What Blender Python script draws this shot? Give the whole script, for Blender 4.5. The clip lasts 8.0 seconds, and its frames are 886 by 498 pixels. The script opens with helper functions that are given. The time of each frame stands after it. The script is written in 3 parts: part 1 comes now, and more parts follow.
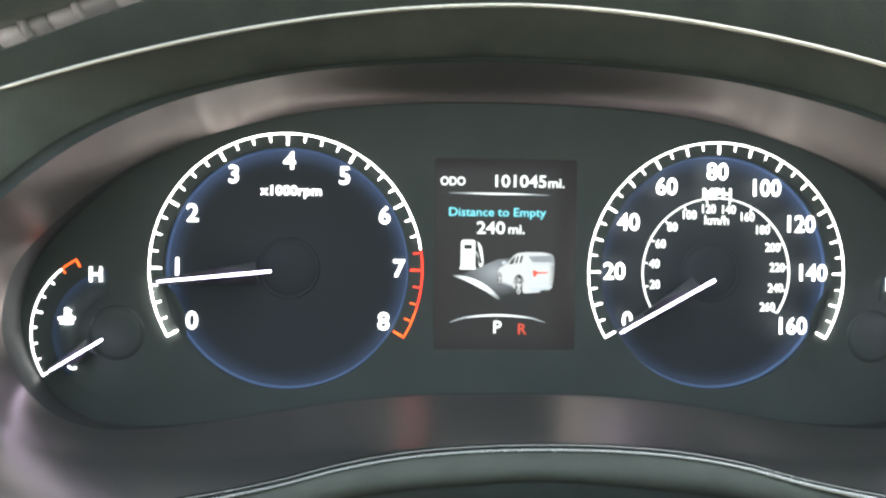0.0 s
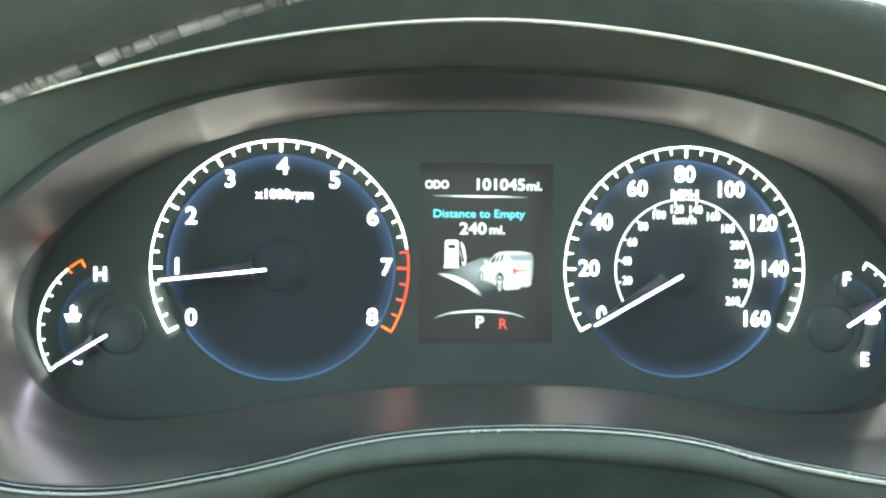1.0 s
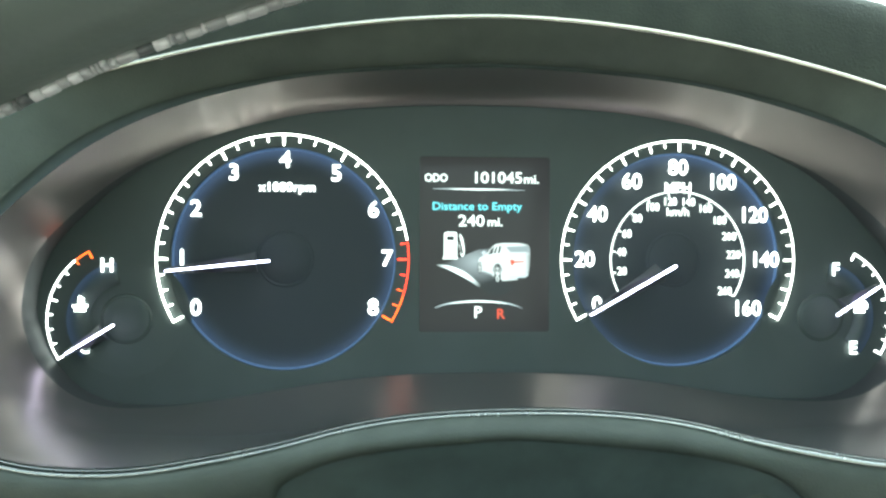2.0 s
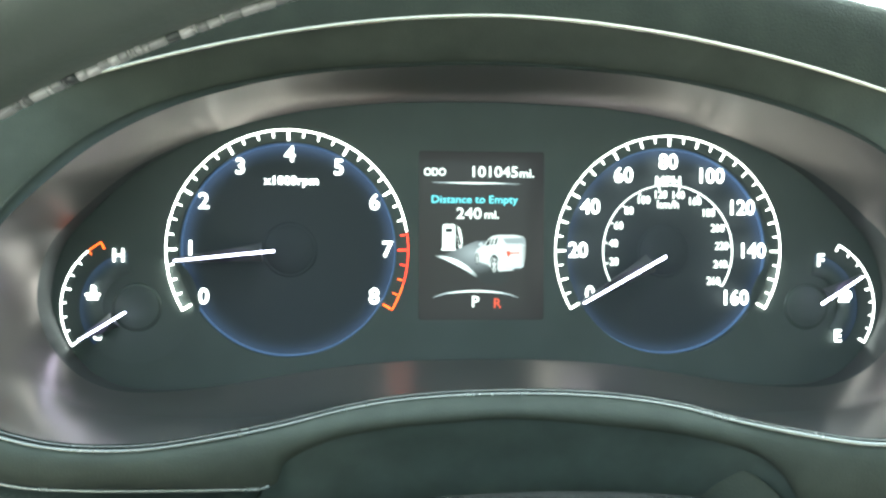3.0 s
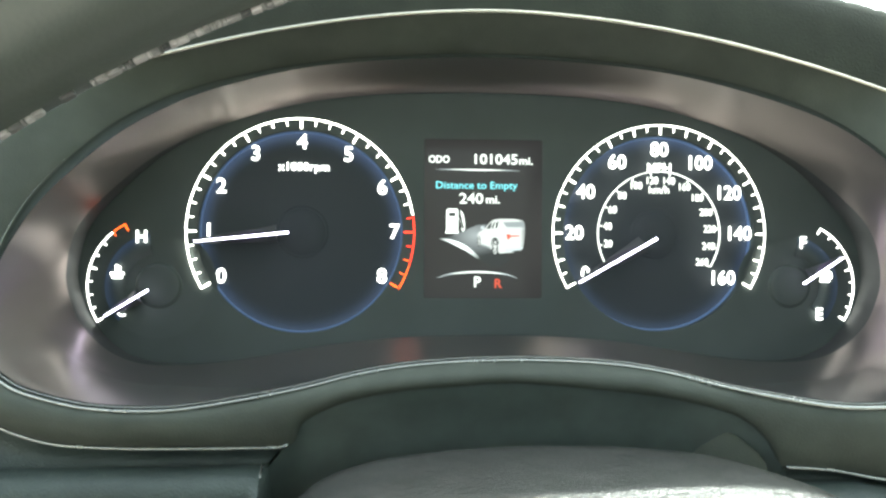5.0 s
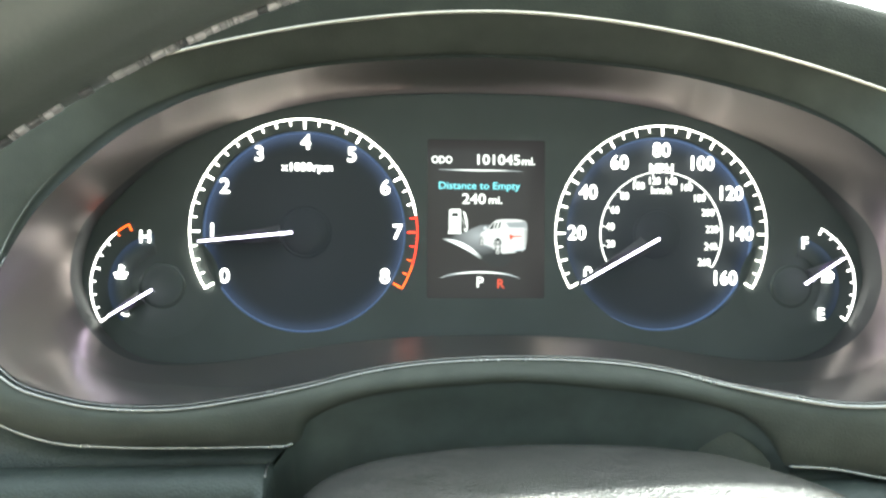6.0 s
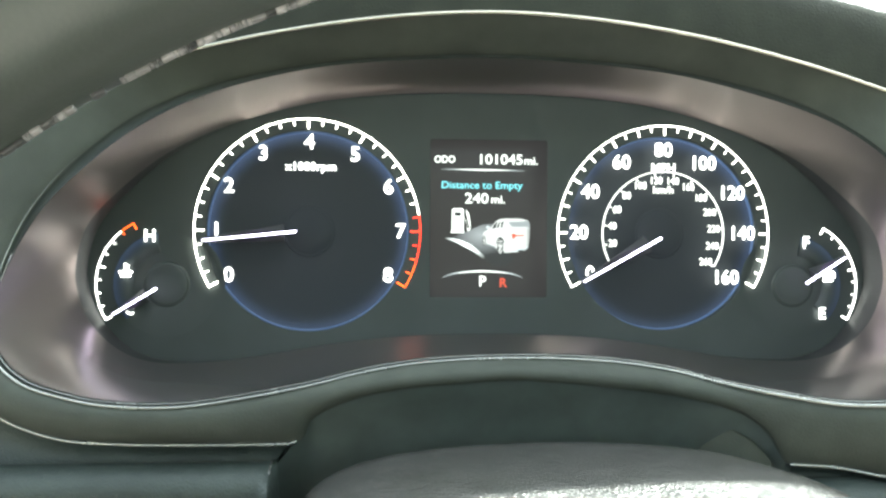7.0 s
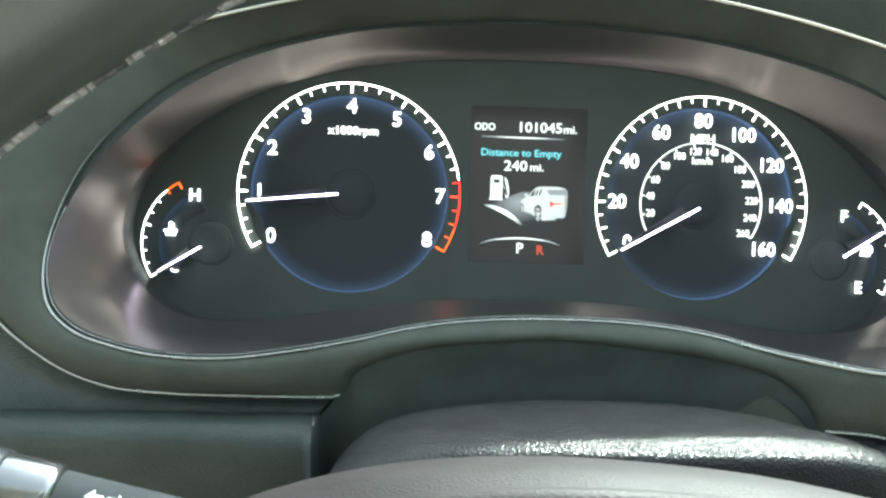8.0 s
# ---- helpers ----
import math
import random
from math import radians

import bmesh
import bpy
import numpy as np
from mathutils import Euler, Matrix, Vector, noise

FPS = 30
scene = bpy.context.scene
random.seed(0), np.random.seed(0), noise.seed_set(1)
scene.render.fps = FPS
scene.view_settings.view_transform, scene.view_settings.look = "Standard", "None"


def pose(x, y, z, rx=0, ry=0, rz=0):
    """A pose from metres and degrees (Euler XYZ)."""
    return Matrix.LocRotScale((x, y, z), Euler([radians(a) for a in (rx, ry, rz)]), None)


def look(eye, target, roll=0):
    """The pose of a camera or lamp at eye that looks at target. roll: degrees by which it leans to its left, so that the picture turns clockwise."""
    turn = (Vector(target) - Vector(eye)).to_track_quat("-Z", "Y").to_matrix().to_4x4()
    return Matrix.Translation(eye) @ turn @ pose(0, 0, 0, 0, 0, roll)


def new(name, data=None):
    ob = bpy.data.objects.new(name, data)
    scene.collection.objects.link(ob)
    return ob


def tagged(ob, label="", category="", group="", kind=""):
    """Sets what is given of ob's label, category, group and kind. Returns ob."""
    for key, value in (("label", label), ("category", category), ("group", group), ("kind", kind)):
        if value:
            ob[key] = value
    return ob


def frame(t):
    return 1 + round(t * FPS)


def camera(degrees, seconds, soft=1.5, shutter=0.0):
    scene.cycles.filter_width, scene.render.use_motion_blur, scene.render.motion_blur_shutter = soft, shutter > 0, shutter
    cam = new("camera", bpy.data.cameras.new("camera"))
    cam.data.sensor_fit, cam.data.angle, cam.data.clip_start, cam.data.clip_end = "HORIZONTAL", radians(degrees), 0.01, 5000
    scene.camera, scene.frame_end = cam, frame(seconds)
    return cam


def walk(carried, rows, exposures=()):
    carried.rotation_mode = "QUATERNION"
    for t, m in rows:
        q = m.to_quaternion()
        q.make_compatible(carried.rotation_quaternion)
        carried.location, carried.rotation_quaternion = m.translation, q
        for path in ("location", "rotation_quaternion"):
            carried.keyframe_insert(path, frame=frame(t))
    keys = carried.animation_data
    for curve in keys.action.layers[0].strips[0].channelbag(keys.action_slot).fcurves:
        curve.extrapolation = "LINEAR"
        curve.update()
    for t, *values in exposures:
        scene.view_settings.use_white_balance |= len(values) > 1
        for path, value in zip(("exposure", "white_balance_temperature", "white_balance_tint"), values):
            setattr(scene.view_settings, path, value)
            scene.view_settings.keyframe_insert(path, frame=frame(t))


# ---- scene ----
cam = camera(52.23, 8.0, soft=2.5)
PATH = [
    (0, (-0.04666, -0.35642, 0.01468), (0.0746, 1.6396, -0.0196), 0.67),
    (0.5, (-0.04500, -0.36874, 0.01356), (0.0842, 1.6269, -0.0138), 0.53),
    (1, (-0.04632, -0.37915, 0.01068), (0.0995, 1.6155, -0.0021), 0.31),
    (2.5, (-0.04998, -0.39376, 0.00587), (0.1110, 1.5997, -0.0110), 0.24),
    (3, (-0.04827, -0.40333, 0.00276), (0.1037, 1.5909, -0.0081), 0.23),
    (3.5, (-0.04707, -0.41089, -0.00057), (0.1084, 1.5831, -0.0059), 0.25),
    (4, (-0.05111, -0.42031, -0.00398), (0.1059, 1.5735, -0.0124), 0.28),
    (4.5, (-0.05196, -0.42600, -0.00544), (0.1035, 1.5679, -0.0143), 0.26),
    (6, (-0.05536, -0.42852, -0.00742), (0.1053, 1.5650, -0.0093), 0.27),
    (6.5, (-0.05423, -0.42877, -0.00738), (0.1035, 1.5650, -0.0110), 0.29),
    (7, (-0.05598, -0.43082, -0.00746), (0.1004, 1.5630, -0.0111), 0.33),
    (7.5, (-0.06055, -0.43537, -0.00928), (0.0965, 1.5585, -0.0132), 0.35),
    (7.7, (-0.06210, -0.43552, -0.01174), (0.0905, 1.5586, -0.0286), 0.62),
    (8, (-0.06442, -0.43574, -0.01543), (0.0448, 1.5608, -0.0608), 1.58),
]
EXPOSURES = [(0, 2.03, 5860, -1), (0.5, 2.33, 5710, -12), (1, 2.47, 5610, -17), (2.5, 2.37, 5540, -17), (3.5, 2.47, 5640, -15), (4, 2.39, 5860, -10), (4.5, 2.19, 5930, -10), (6, 2.35, 6030, -6), (7.5, 2.33, 5930, -8), (8, 2.08, 5780, -10)]
walk(cam, [(t, look(eye, target, roll)) for t, eye, target, roll in PATH], EXPOSURES)

# ---- sky, sun, exposure ----
world = bpy.data.worlds.new("daylight")
scene.world = world
world.use_nodes = True
wn = world.node_tree.nodes
sky = wn.new("ShaderNodeTexSky")
sky.sky_type, sky.sun_disc = "NISHITA", False
sky.sun_elevation, sky.sun_rotation = radians(45.1), radians(31)
sky.dust_density, sky.air_density = 6.0, 0.8
wn["Background"].inputs["Strength"].default_value = 0.15
haze = wn.new("ShaderNodeHueSaturation")
haze.inputs["Saturation"].default_value, haze.inputs["Value"].default_value = 0.35, 1.28
world.node_tree.links.new(sky.outputs["Color"], haze.inputs["Color"])
world.node_tree.links.new(haze.outputs["Color"], wn["Background"].inputs["Color"])
sun = new("sun", bpy.data.lights.new("sun", "SUN"))
sun.data.energy, sun.data.angle, sun.data.color = 3.1, radians(0.6), (1.0, 0.95, 0.88)
sun.matrix_world = look((0.60, 1.0, 1.17), (0, 0, 0))


# ---- materials ----
def material(name, colour, rough=0.5, metal=0.0, vary=0.15, scale=60.0, bump=0.0, grain=900.0, gloss=0.5, coat=0.0):
    """A painted, moulded or metal surface: tone and roughness wander at a coarse scale, relief at a fine one."""
    m = bpy.data.materials.new(name)
    m.use_nodes = True
    n, l = m.node_tree.nodes, m.node_tree.links
    b = n["Principled BSDF"]
    b.inputs["Metallic"].default_value = metal
    b.inputs["Specular IOR Level"].default_value = gloss
    b.inputs["Coat Weight"].default_value = coat
    b.inputs["Coat Roughness"].default_value = 0.15
    co = n.new("ShaderNodeTexCoord")
    big = n.new("ShaderNodeTexNoise")
    big.inputs["Scale"].default_value, big.inputs["Detail"].default_value = scale, 4
    l.new(co.outputs["Object"], big.inputs["Vector"])
    ramp = n.new("ShaderNodeValToRGB")
    ramp.color_ramp.elements[0].position, ramp.color_ramp.elements[1].position = 0.3, 0.7
    for e, k in zip(ramp.color_ramp.elements, (1 - vary, 1 + vary)):
        e.color = (*(min(1, c * k) for c in colour), 1)
    l.new(big.outputs["Fac"], ramp.inputs["Fac"])
    l.new(ramp.outputs["Color"], b.inputs["Base Color"])
    rr = n.new("ShaderNodeMapRange")
    rr.inputs["To Min"].default_value, rr.inputs["To Max"].default_value = max(0.02, rough * (1 - vary)), min(1, rough * (1 + vary))
    l.new(big.outputs["Fac"], rr.inputs["Value"])
    l.new(rr.outputs["Result"], b.inputs["Roughness"])
    if bump:
        fine = n.new("ShaderNodeTexVoronoi")
        fine.inputs["Scale"].default_value = grain
        wob = n.new("ShaderNodeTexNoise")
        wob.inputs["Scale"].default_value, wob.inputs["Detail"].default_value = grain * 0.7, 3
        mix = n.new("ShaderNodeMath")
        mix.operation = "ADD"
        l.new(co.outputs["Object"], fine.inputs["Vector"])
        l.new(co.outputs["Object"], wob.inputs["Vector"])
        l.new(fine.outputs["Distance"], mix.inputs[0])
        l.new(wob.outputs["Fac"], mix.inputs[1])
        bp = n.new("ShaderNodeBump")
        bp.inputs["Strength"].default_value, bp.inputs["Distance"].default_value = bump, 0.0004
        l.new(mix.outputs[0], bp.inputs["Height"])
        l.new(bp.outputs["Normal"], b.inputs["Normal"])
    return m


def glowing(name, colour, strength, base=0.6):
    """A back-lit print or light guide."""
    m = bpy.data.materials.new(name)
    m.use_nodes = True
    b = m.node_tree.nodes["Principled BSDF"]
    b.inputs["Base Color"].default_value = (*(base * c for c in colour), 1)
    b.inputs["Roughness"].default_value = 0.4
    b.inputs["Emission Color"].default_value = (*colour, 1)
    b.inputs["Emission Strength"].default_value = strength
    return m


def fading(name, colour, strength, centre, radius, gain=1.0):
    """A soft spot of light on the display, fading outwards; gain widens its even middle."""
    m = glowing(name, colour, 0, 0.012)
    n, l = m.node_tree.nodes, m.node_tree.links
    co, mp, gr, up, mu = n.new("ShaderNodeTexCoord"), n.new("ShaderNodeMapping"), n.new("ShaderNodeTexGradient"), n.new("ShaderNodeMath"), n.new("ShaderNodeMath")
    mp.vector_type = "TEXTURE"
    mp.inputs["Location"].default_value, mp.inputs["Scale"].default_value = centre, radius
    gr.gradient_type = "SPHERICAL"
    up.operation, up.use_clamp = "MULTIPLY", True
    up.inputs[1].default_value = gain
    mu.operation = "MULTIPLY_ADD"
    mu.inputs[1].default_value, mu.inputs[2].default_value = strength, 0.010
    l.new(co.outputs["Object"], mp.inputs["Vector"])
    l.new(mp.outputs["Vector"], gr.inputs["Vector"])
    l.new(gr.outputs["Fac"], up.inputs[0])
    l.new(up.outputs[0], mu.inputs[0])
    l.new(mu.outputs[0], n["Principled BSDF"].inputs["Emission Strength"])
    return m


def halo_material(name, colour, strength, inner, outer, z_bias, base):
    """Spill from a dial's lit rim, painted as emission that fades towards its middle and weakens at the bottom."""
    m = bpy.data.materials.new(name)
    m.use_nodes = True
    n, l = m.node_tree.nodes, m.node_tree.links
    b = n["Principled BSDF"]
    b.inputs["Base Color"].default_value = (*base, 1)
    b.inputs["Roughness"].default_value = 0.6
    b.inputs["Emission Color"].default_value = (*colour, 1)
    co = n.new("ShaderNodeTexCoord")
    flat = n.new("ShaderNodeVectorMath")
    flat.operation = "MULTIPLY"
    flat.inputs[1].default_value = (1, 0, 1)
    l.new(co.outputs["Object"], flat.inputs[0])
    ln = n.new("ShaderNodeVectorMath")
    ln.operation = "LENGTH"
    l.new(flat.outputs["Vector"], ln.inputs[0])
    mr = n.new("ShaderNodeMapRange")
    mr.inputs["From Min"].default_value, mr.inputs["From Max"].default_value = inner, outer
    l.new(ln.outputs["Value"], mr.inputs["Value"])
    pw = n.new("ShaderNodeMath")
    pw.operation = "POWER"
    pw.inputs[1].default_value = 2.6
    l.new(mr.outputs["Result"], pw.inputs[0])
    sp = n.new("ShaderNodeSeparateXYZ")
    l.new(co.outputs["Object"], sp.inputs[0])
    up = n.new("ShaderNodeMapRange")
    up.inputs["From Min"].default_value, up.inputs["From Max"].default_value = -outer, outer
    up.inputs["To Min"].default_value, up.inputs["To Max"].default_value = z_bias, 1.0
    l.new(sp.outputs["Z"], up.inputs["Value"])
    mu = n.new("ShaderNodeMath")
    mu.operation = "MULTIPLY"
    l.new(pw.outputs[0], mu.inputs[0])
    l.new(up.outputs["Result"], mu.inputs[1])
    st = n.new("ShaderNodeMath")
    st.operation = "MULTIPLY"
    st.inputs[1].default_value = strength
    l.new(mu.outputs[0], st.inputs[0])
    l.new(st.outputs[0], b.inputs["Emission Strength"])
    return m


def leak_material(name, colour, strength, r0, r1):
    """Glow painted as emission along a pointer's flank, strongest near its hub and fading towards the tip."""
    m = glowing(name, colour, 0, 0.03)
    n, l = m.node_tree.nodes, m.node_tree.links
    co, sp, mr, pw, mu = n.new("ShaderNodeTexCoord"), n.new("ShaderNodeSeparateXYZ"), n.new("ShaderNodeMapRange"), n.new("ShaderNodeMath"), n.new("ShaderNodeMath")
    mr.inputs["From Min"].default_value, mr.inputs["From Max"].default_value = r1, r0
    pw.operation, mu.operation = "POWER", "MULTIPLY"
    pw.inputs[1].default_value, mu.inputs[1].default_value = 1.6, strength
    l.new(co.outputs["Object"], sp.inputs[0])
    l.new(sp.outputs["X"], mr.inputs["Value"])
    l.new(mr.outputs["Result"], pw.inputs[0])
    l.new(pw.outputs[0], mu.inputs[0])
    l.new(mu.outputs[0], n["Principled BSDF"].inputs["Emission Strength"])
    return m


M_PLATE = material("black_face", (0.068, 0.078, 0.076), 0.6, vary=0.1, scale=30, bump=0.05, grain=2500)
M_SATIN = material("lacquered_grey_plastic", (0.055, 0.060, 0.058), 0.3, vary=0.08, scale=25)
# a dense satin lacquer over dark plastic; roughness is set to rise from the surround's floor to its brow
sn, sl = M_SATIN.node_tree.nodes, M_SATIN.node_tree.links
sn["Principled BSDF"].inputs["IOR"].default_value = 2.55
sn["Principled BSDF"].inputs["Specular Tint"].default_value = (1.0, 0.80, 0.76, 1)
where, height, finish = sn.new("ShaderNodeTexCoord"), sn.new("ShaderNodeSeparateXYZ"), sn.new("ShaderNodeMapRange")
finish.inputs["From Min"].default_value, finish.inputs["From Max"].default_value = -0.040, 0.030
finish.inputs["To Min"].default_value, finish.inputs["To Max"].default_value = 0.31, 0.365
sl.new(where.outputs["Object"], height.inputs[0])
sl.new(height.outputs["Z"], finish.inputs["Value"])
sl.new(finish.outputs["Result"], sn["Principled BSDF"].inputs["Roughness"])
M_WALL = material("grey_inner_wall", (0.05, 0.05, 0.05), 0.5, vary=0.1)
M_SEAM = material("dark_gap", (0.060, 0.066, 0.061), 0.9, vary=0.1, gloss=0.1)
M_HOOD = material("dark_soft_vinyl", (0.044, 0.046, 0.036), 0.85, vary=0.2, scale=45, bump=0.35, grain=1100, gloss=0.15)
M_FASCIA = material("dark_moulded_plastic", (0.082, 0.088, 0.074), 0.60, vary=0.18, scale=45, bump=0.22, grain=1300, gloss=0.24)
M_KNEE = material("grained_knee_plastic", (0.052, 0.064, 0.057), 0.45, vary=0.2, scale=40, bump=0.6, grain=1100)
M_DARK = material("unlit_black_plastic", (0.102, 0.121, 0.112), 0.7, vary=0.2)
M_CHROME = material("bright_trim_metal", (0.76, 0.70, 0.59), 0.22, metal=1.0, vary=0.05, scale=80)
M_LIP = material("polished_lip", (0.48, 0.48, 0.46), 0.27, metal=0.9, vary=0.05, scale=80)
M_SHROUD = material("coarse_grained_plastic", (0.044, 0.044, 0.042), 0.22, vary=0.15, scale=60, bump=0.62, grain=1150, gloss=0.10)
M_HUB = material("soft_grey_hub_cover", (0.0185, 0.0155, 0.0155), 0.55, vary=0.2, scale=50, bump=0.2, grain=1500, gloss=0.10)
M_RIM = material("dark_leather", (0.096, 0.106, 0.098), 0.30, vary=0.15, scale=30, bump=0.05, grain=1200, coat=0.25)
# block tones imitate the broken reflection in the rim's glossy edge
M_GLINT = material("pale_edge_glint", (0.30, 0.28, 0.29), 0.4, vary=0.3, scale=300)
tn, tl = M_GLINT.node_tree.nodes, M_GLINT.node_tree.links
info, tone = tn.new("ShaderNodeObjectInfo"), tn.new("ShaderNodeValToRGB")
tone.color_ramp.elements[0].color, tone.color_ramp.elements[1].color = (0.07, 0.07, 0.075, 1), (0.58, 0.54, 0.56, 1)
tl.new(info.outputs["Random"], tone.inputs["Fac"])
tl.new(tone.outputs["Color"], tn["Principled BSDF"].inputs["Base Color"])
M_VOID = material("recess_black", (0.012, 0.012, 0.013), 0.8, vary=0.1)
M_SILVER = material("satin_silver_ring", (0.32, 0.32, 0.32), 0.2, metal=0.9, vary=0.08, scale=60)
M_STALK = material("grey_stalk_plastic", (0.075, 0.079, 0.080), 0.7, vary=0.1, scale=60, bump=0.08, grain=1500, gloss=0.2)
M_GLOSSBLACK = material("gloss_black_plastic", (0.034, 0.037, 0.042), 0.42, vary=0.1)
M_PRINT = material("white_print", (0.8, 0.8, 0.78), 0.6, vary=0.05)
M_WHITE = glowing("white_backlight", (1.0, 0.90, 0.80), 2.4)
M_WHITE_T = glowing("tachometer_backlight", (1.0, 0.90, 0.80), 3.6)
M_TEXT = glowing("numeral_backlight", (1.0, 0.92, 0.86), 1.3)
M_GAUGE = glowing("gauge_backlight", (1.0, 0.90, 0.84), 2.4)
M_DIM = glowing("dim_backlight", (1.0, 0.93, 0.84), 0.75)
M_NEEDLEBODY = material("dark_needle_body", (0.078, 0.078, 0.086), 0.5, vary=0.1)
M_FLANK = leak_material("violet_flank_sheen", (0.60, 0.46, 0.78), 0.060, 0.011, 0.034)
M_FLANK_LOW = leak_material("faint_flank_sheen", (0.60, 0.46, 0.78), 0.034, 0.011, 0.032)
M_HUBCAP = material("black_cap", (0.033, 0.038, 0.047), 0.6, vary=0.05)
M_HUBRIM = material("polished_black_rim", (0.064, 0.074, 0.072), 0.15, vary=0.05)
M_NEEDLE = glowing("needle_light", (0.90, 0.76, 1.0), 3.4)
M_RED = glowing("red_backlight", (1.0, 0.034, 0.014), 1.3)
M_AMBER = glowing("amber_backlight", (1.0, 0.10, 0.010), 1.2)
M_TFTBG = glowing("screen_black", (1.0, 0.86, 0.86), 0.010, 0.012)
M_TFTW = glowing("screen_white", (1.0, 0.95, 0.88), 0.50, 0.012)
M_TFTC = glowing("screen_cyan", (0.33, 0.90, 0.98), 0.36, 0.012)
M_TFTR = glowing("screen_red", (1.0, 0.13, 0.07), 0.26, 0.012)
M_TFTG = glowing("screen_grey", (0.9, 0.9, 0.92), 0.12, 0.012)
M_TFTM = glowing("screen_mid_grey", (0.9, 0.9, 0.92), 0.24, 0.012)
M_TFTK = glowing("screen_dark", (0.8, 0.8, 0.85), 0.010, 0.012)
M_BLUE = halo_material("blue_dial_glow", (0.15, 0.20, 0.39), 0.12, 0.0375, 0.0478, 0.50, (0.033, 0.038, 0.047))
M_BLUE_S = halo_material("blue_small_dial_glow", (0.11, 0.17, 0.38), 0.06, 0.0165, 0.0245, 0.6, (0.067, 0.077, 0.075))
M_BLUERIM = glowing("blue_rim_light", (0.15, 0.22, 0.42), 0.09)
M_HEADLINER = material("pale_headliner", (0.55, 0.52, 0.48), 0.9, vary=0.1, scale=20, bump=0.3)
M_TRIMCLOTH = material("beige_cabin_trim", (0.33, 0.295, 0.26), 0.8, vary=0.2, scale=10)
M_GRASS = material("lawn", (0.07, 0.13, 0.03), 0.9, vary=0.4, scale=3, bump=0.5, grain=40)


# ---- builders ----
def mesh_of(name, bm, mat, smooth=True):
    bmesh.ops.recalc_face_normals(bm, faces=bm.faces)
    me = bpy.data.meshes.new(name)
    bm.to_mesh(me)
    bm.free()
    if mat:
        me.materials.append(mat)
    for p in me.polygons:
        p.use_smooth = smooth
    return me


def part(name, bm, mat, parent, label="", smooth=True, at=None):
    ob = new(name, bm if isinstance(bm, bpy.types.Mesh) else mesh_of(name, bm, mat, smooth))
    ob.parent = parent
    if at is not None:
        ob.matrix_basis = at
    return tagged(ob, label)


def thing(name, label, category, at=(0, 0, 0), kind="", group=""):
    ob = new(name)
    ob.location = at
    ob.empty_display_size = 0.02
    return tagged(ob, label, category, group, kind)


def grid(rows, close_u=False, close_v=False):
    """A bmesh skin over rows of points; u runs along a row, v from row to row."""
    bm = bmesh.new()
    vs = [[bm.verts.new(p) for p in r] for r in rows]
    nu, nv = len(rows[0]), len(rows)
    for j in range(nv if close_v else nv - 1):
        for i in range(nu if close_u else nu - 1):
            bm.faces.new((vs[j][i], vs[j][(i + 1) % nu], vs[(j + 1) % nv][(i + 1) % nu], vs[(j + 1) % nv][i]))
    return bm


def fill_end(bm, row):
    """Close an end row with a fan."""
    bm.verts.ensure_lookup_table()
    c = bm.verts.new(sum((v.co for v in row), Vector()) / len(row))
    for a, b in zip(row, row[1:] + row[:1]):
        bm.faces.new((a, b, c))


def spline(ctrl, n, closed=False):
    """n points a span on a Catmull-Rom curve through ctrl."""
    ctrl = [Vector(c) for c in ctrl]
    out, k = [], len(ctrl)
    for i in range(k if closed else k - 1):
        p = [ctrl[(i + d) % k] if closed else ctrl[min(max(i + d, 0), k - 1)] for d in (-1, 0, 1, 2)]
        for s in range(n):
            t = s / n
            out.append(0.5 * (2 * p[1] + (p[2] - p[0]) * t + (2 * p[0] - 5 * p[1] + 4 * p[2] - p[3]) * t * t + (3 * p[1] - p[0] - 3 * p[2] + p[3]) * t ** 3))
    if not closed:
        out.append(ctrl[-1])
    return out


def tube(points, r, sides=8, closed=False, r2=None, radii=None):
    """A tube round a line; r2 tapers the radius to the end."""
    rows, k = [], len(points)
    for i, p in enumerate(points):
        a, b = (points[(i - 1) % k], points[(i + 1) % k]) if closed else (points[max(i - 1, 0)], points[min(i + 1, k - 1)])
        d = (b - a).normalized()
        u = d.cross(Vector((0, 1, 0)))
        u = u.normalized() if u.length > 1e-4 else Vector((1, 0, 0))
        v = d.cross(u)
        rad = radii[i] if radii else r if r2 is None else r + (r2 - r) * i / (k - 1)
        rows.append([p + rad * (math.cos(q) * u + math.sin(q) * v) for q in (2 * math.pi * s / sides for s in range(sides))])
    bm = grid(rows, True, closed)
    if not closed:
        bm.verts.ensure_lookup_table()
        for s in (0, (k - 1) * sides):
            bm.faces.new([bm.verts[s + i] for i in range(sides)])
    return bm


def slab(outline, y0, y1, bevel=0.0):
    """A flat piece with the outline (x, z), from y0 (front) to y1 (back)."""
    bm = bmesh.new()
    f = bm.faces.new([bm.verts.new((x, y0, z)) for x, z in outline])
    if abs(y1 - y0) > 1e-6:
        g = bmesh.ops.extrude_face_region(bm, geom=[f])
        for v in g["geom"]:
            if isinstance(v, bmesh.types.BMVert):
                v.co.y = y1
    if bevel:
        bmesh.ops.bevel(bm, geom=[e for e in bm.edges if abs(e.verts[0].co.y - y0) < 1e-7 and abs(e.verts[1].co.y - y0) < 1e-7], offset=bevel, segments=2, affect="EDGES")
    return bm


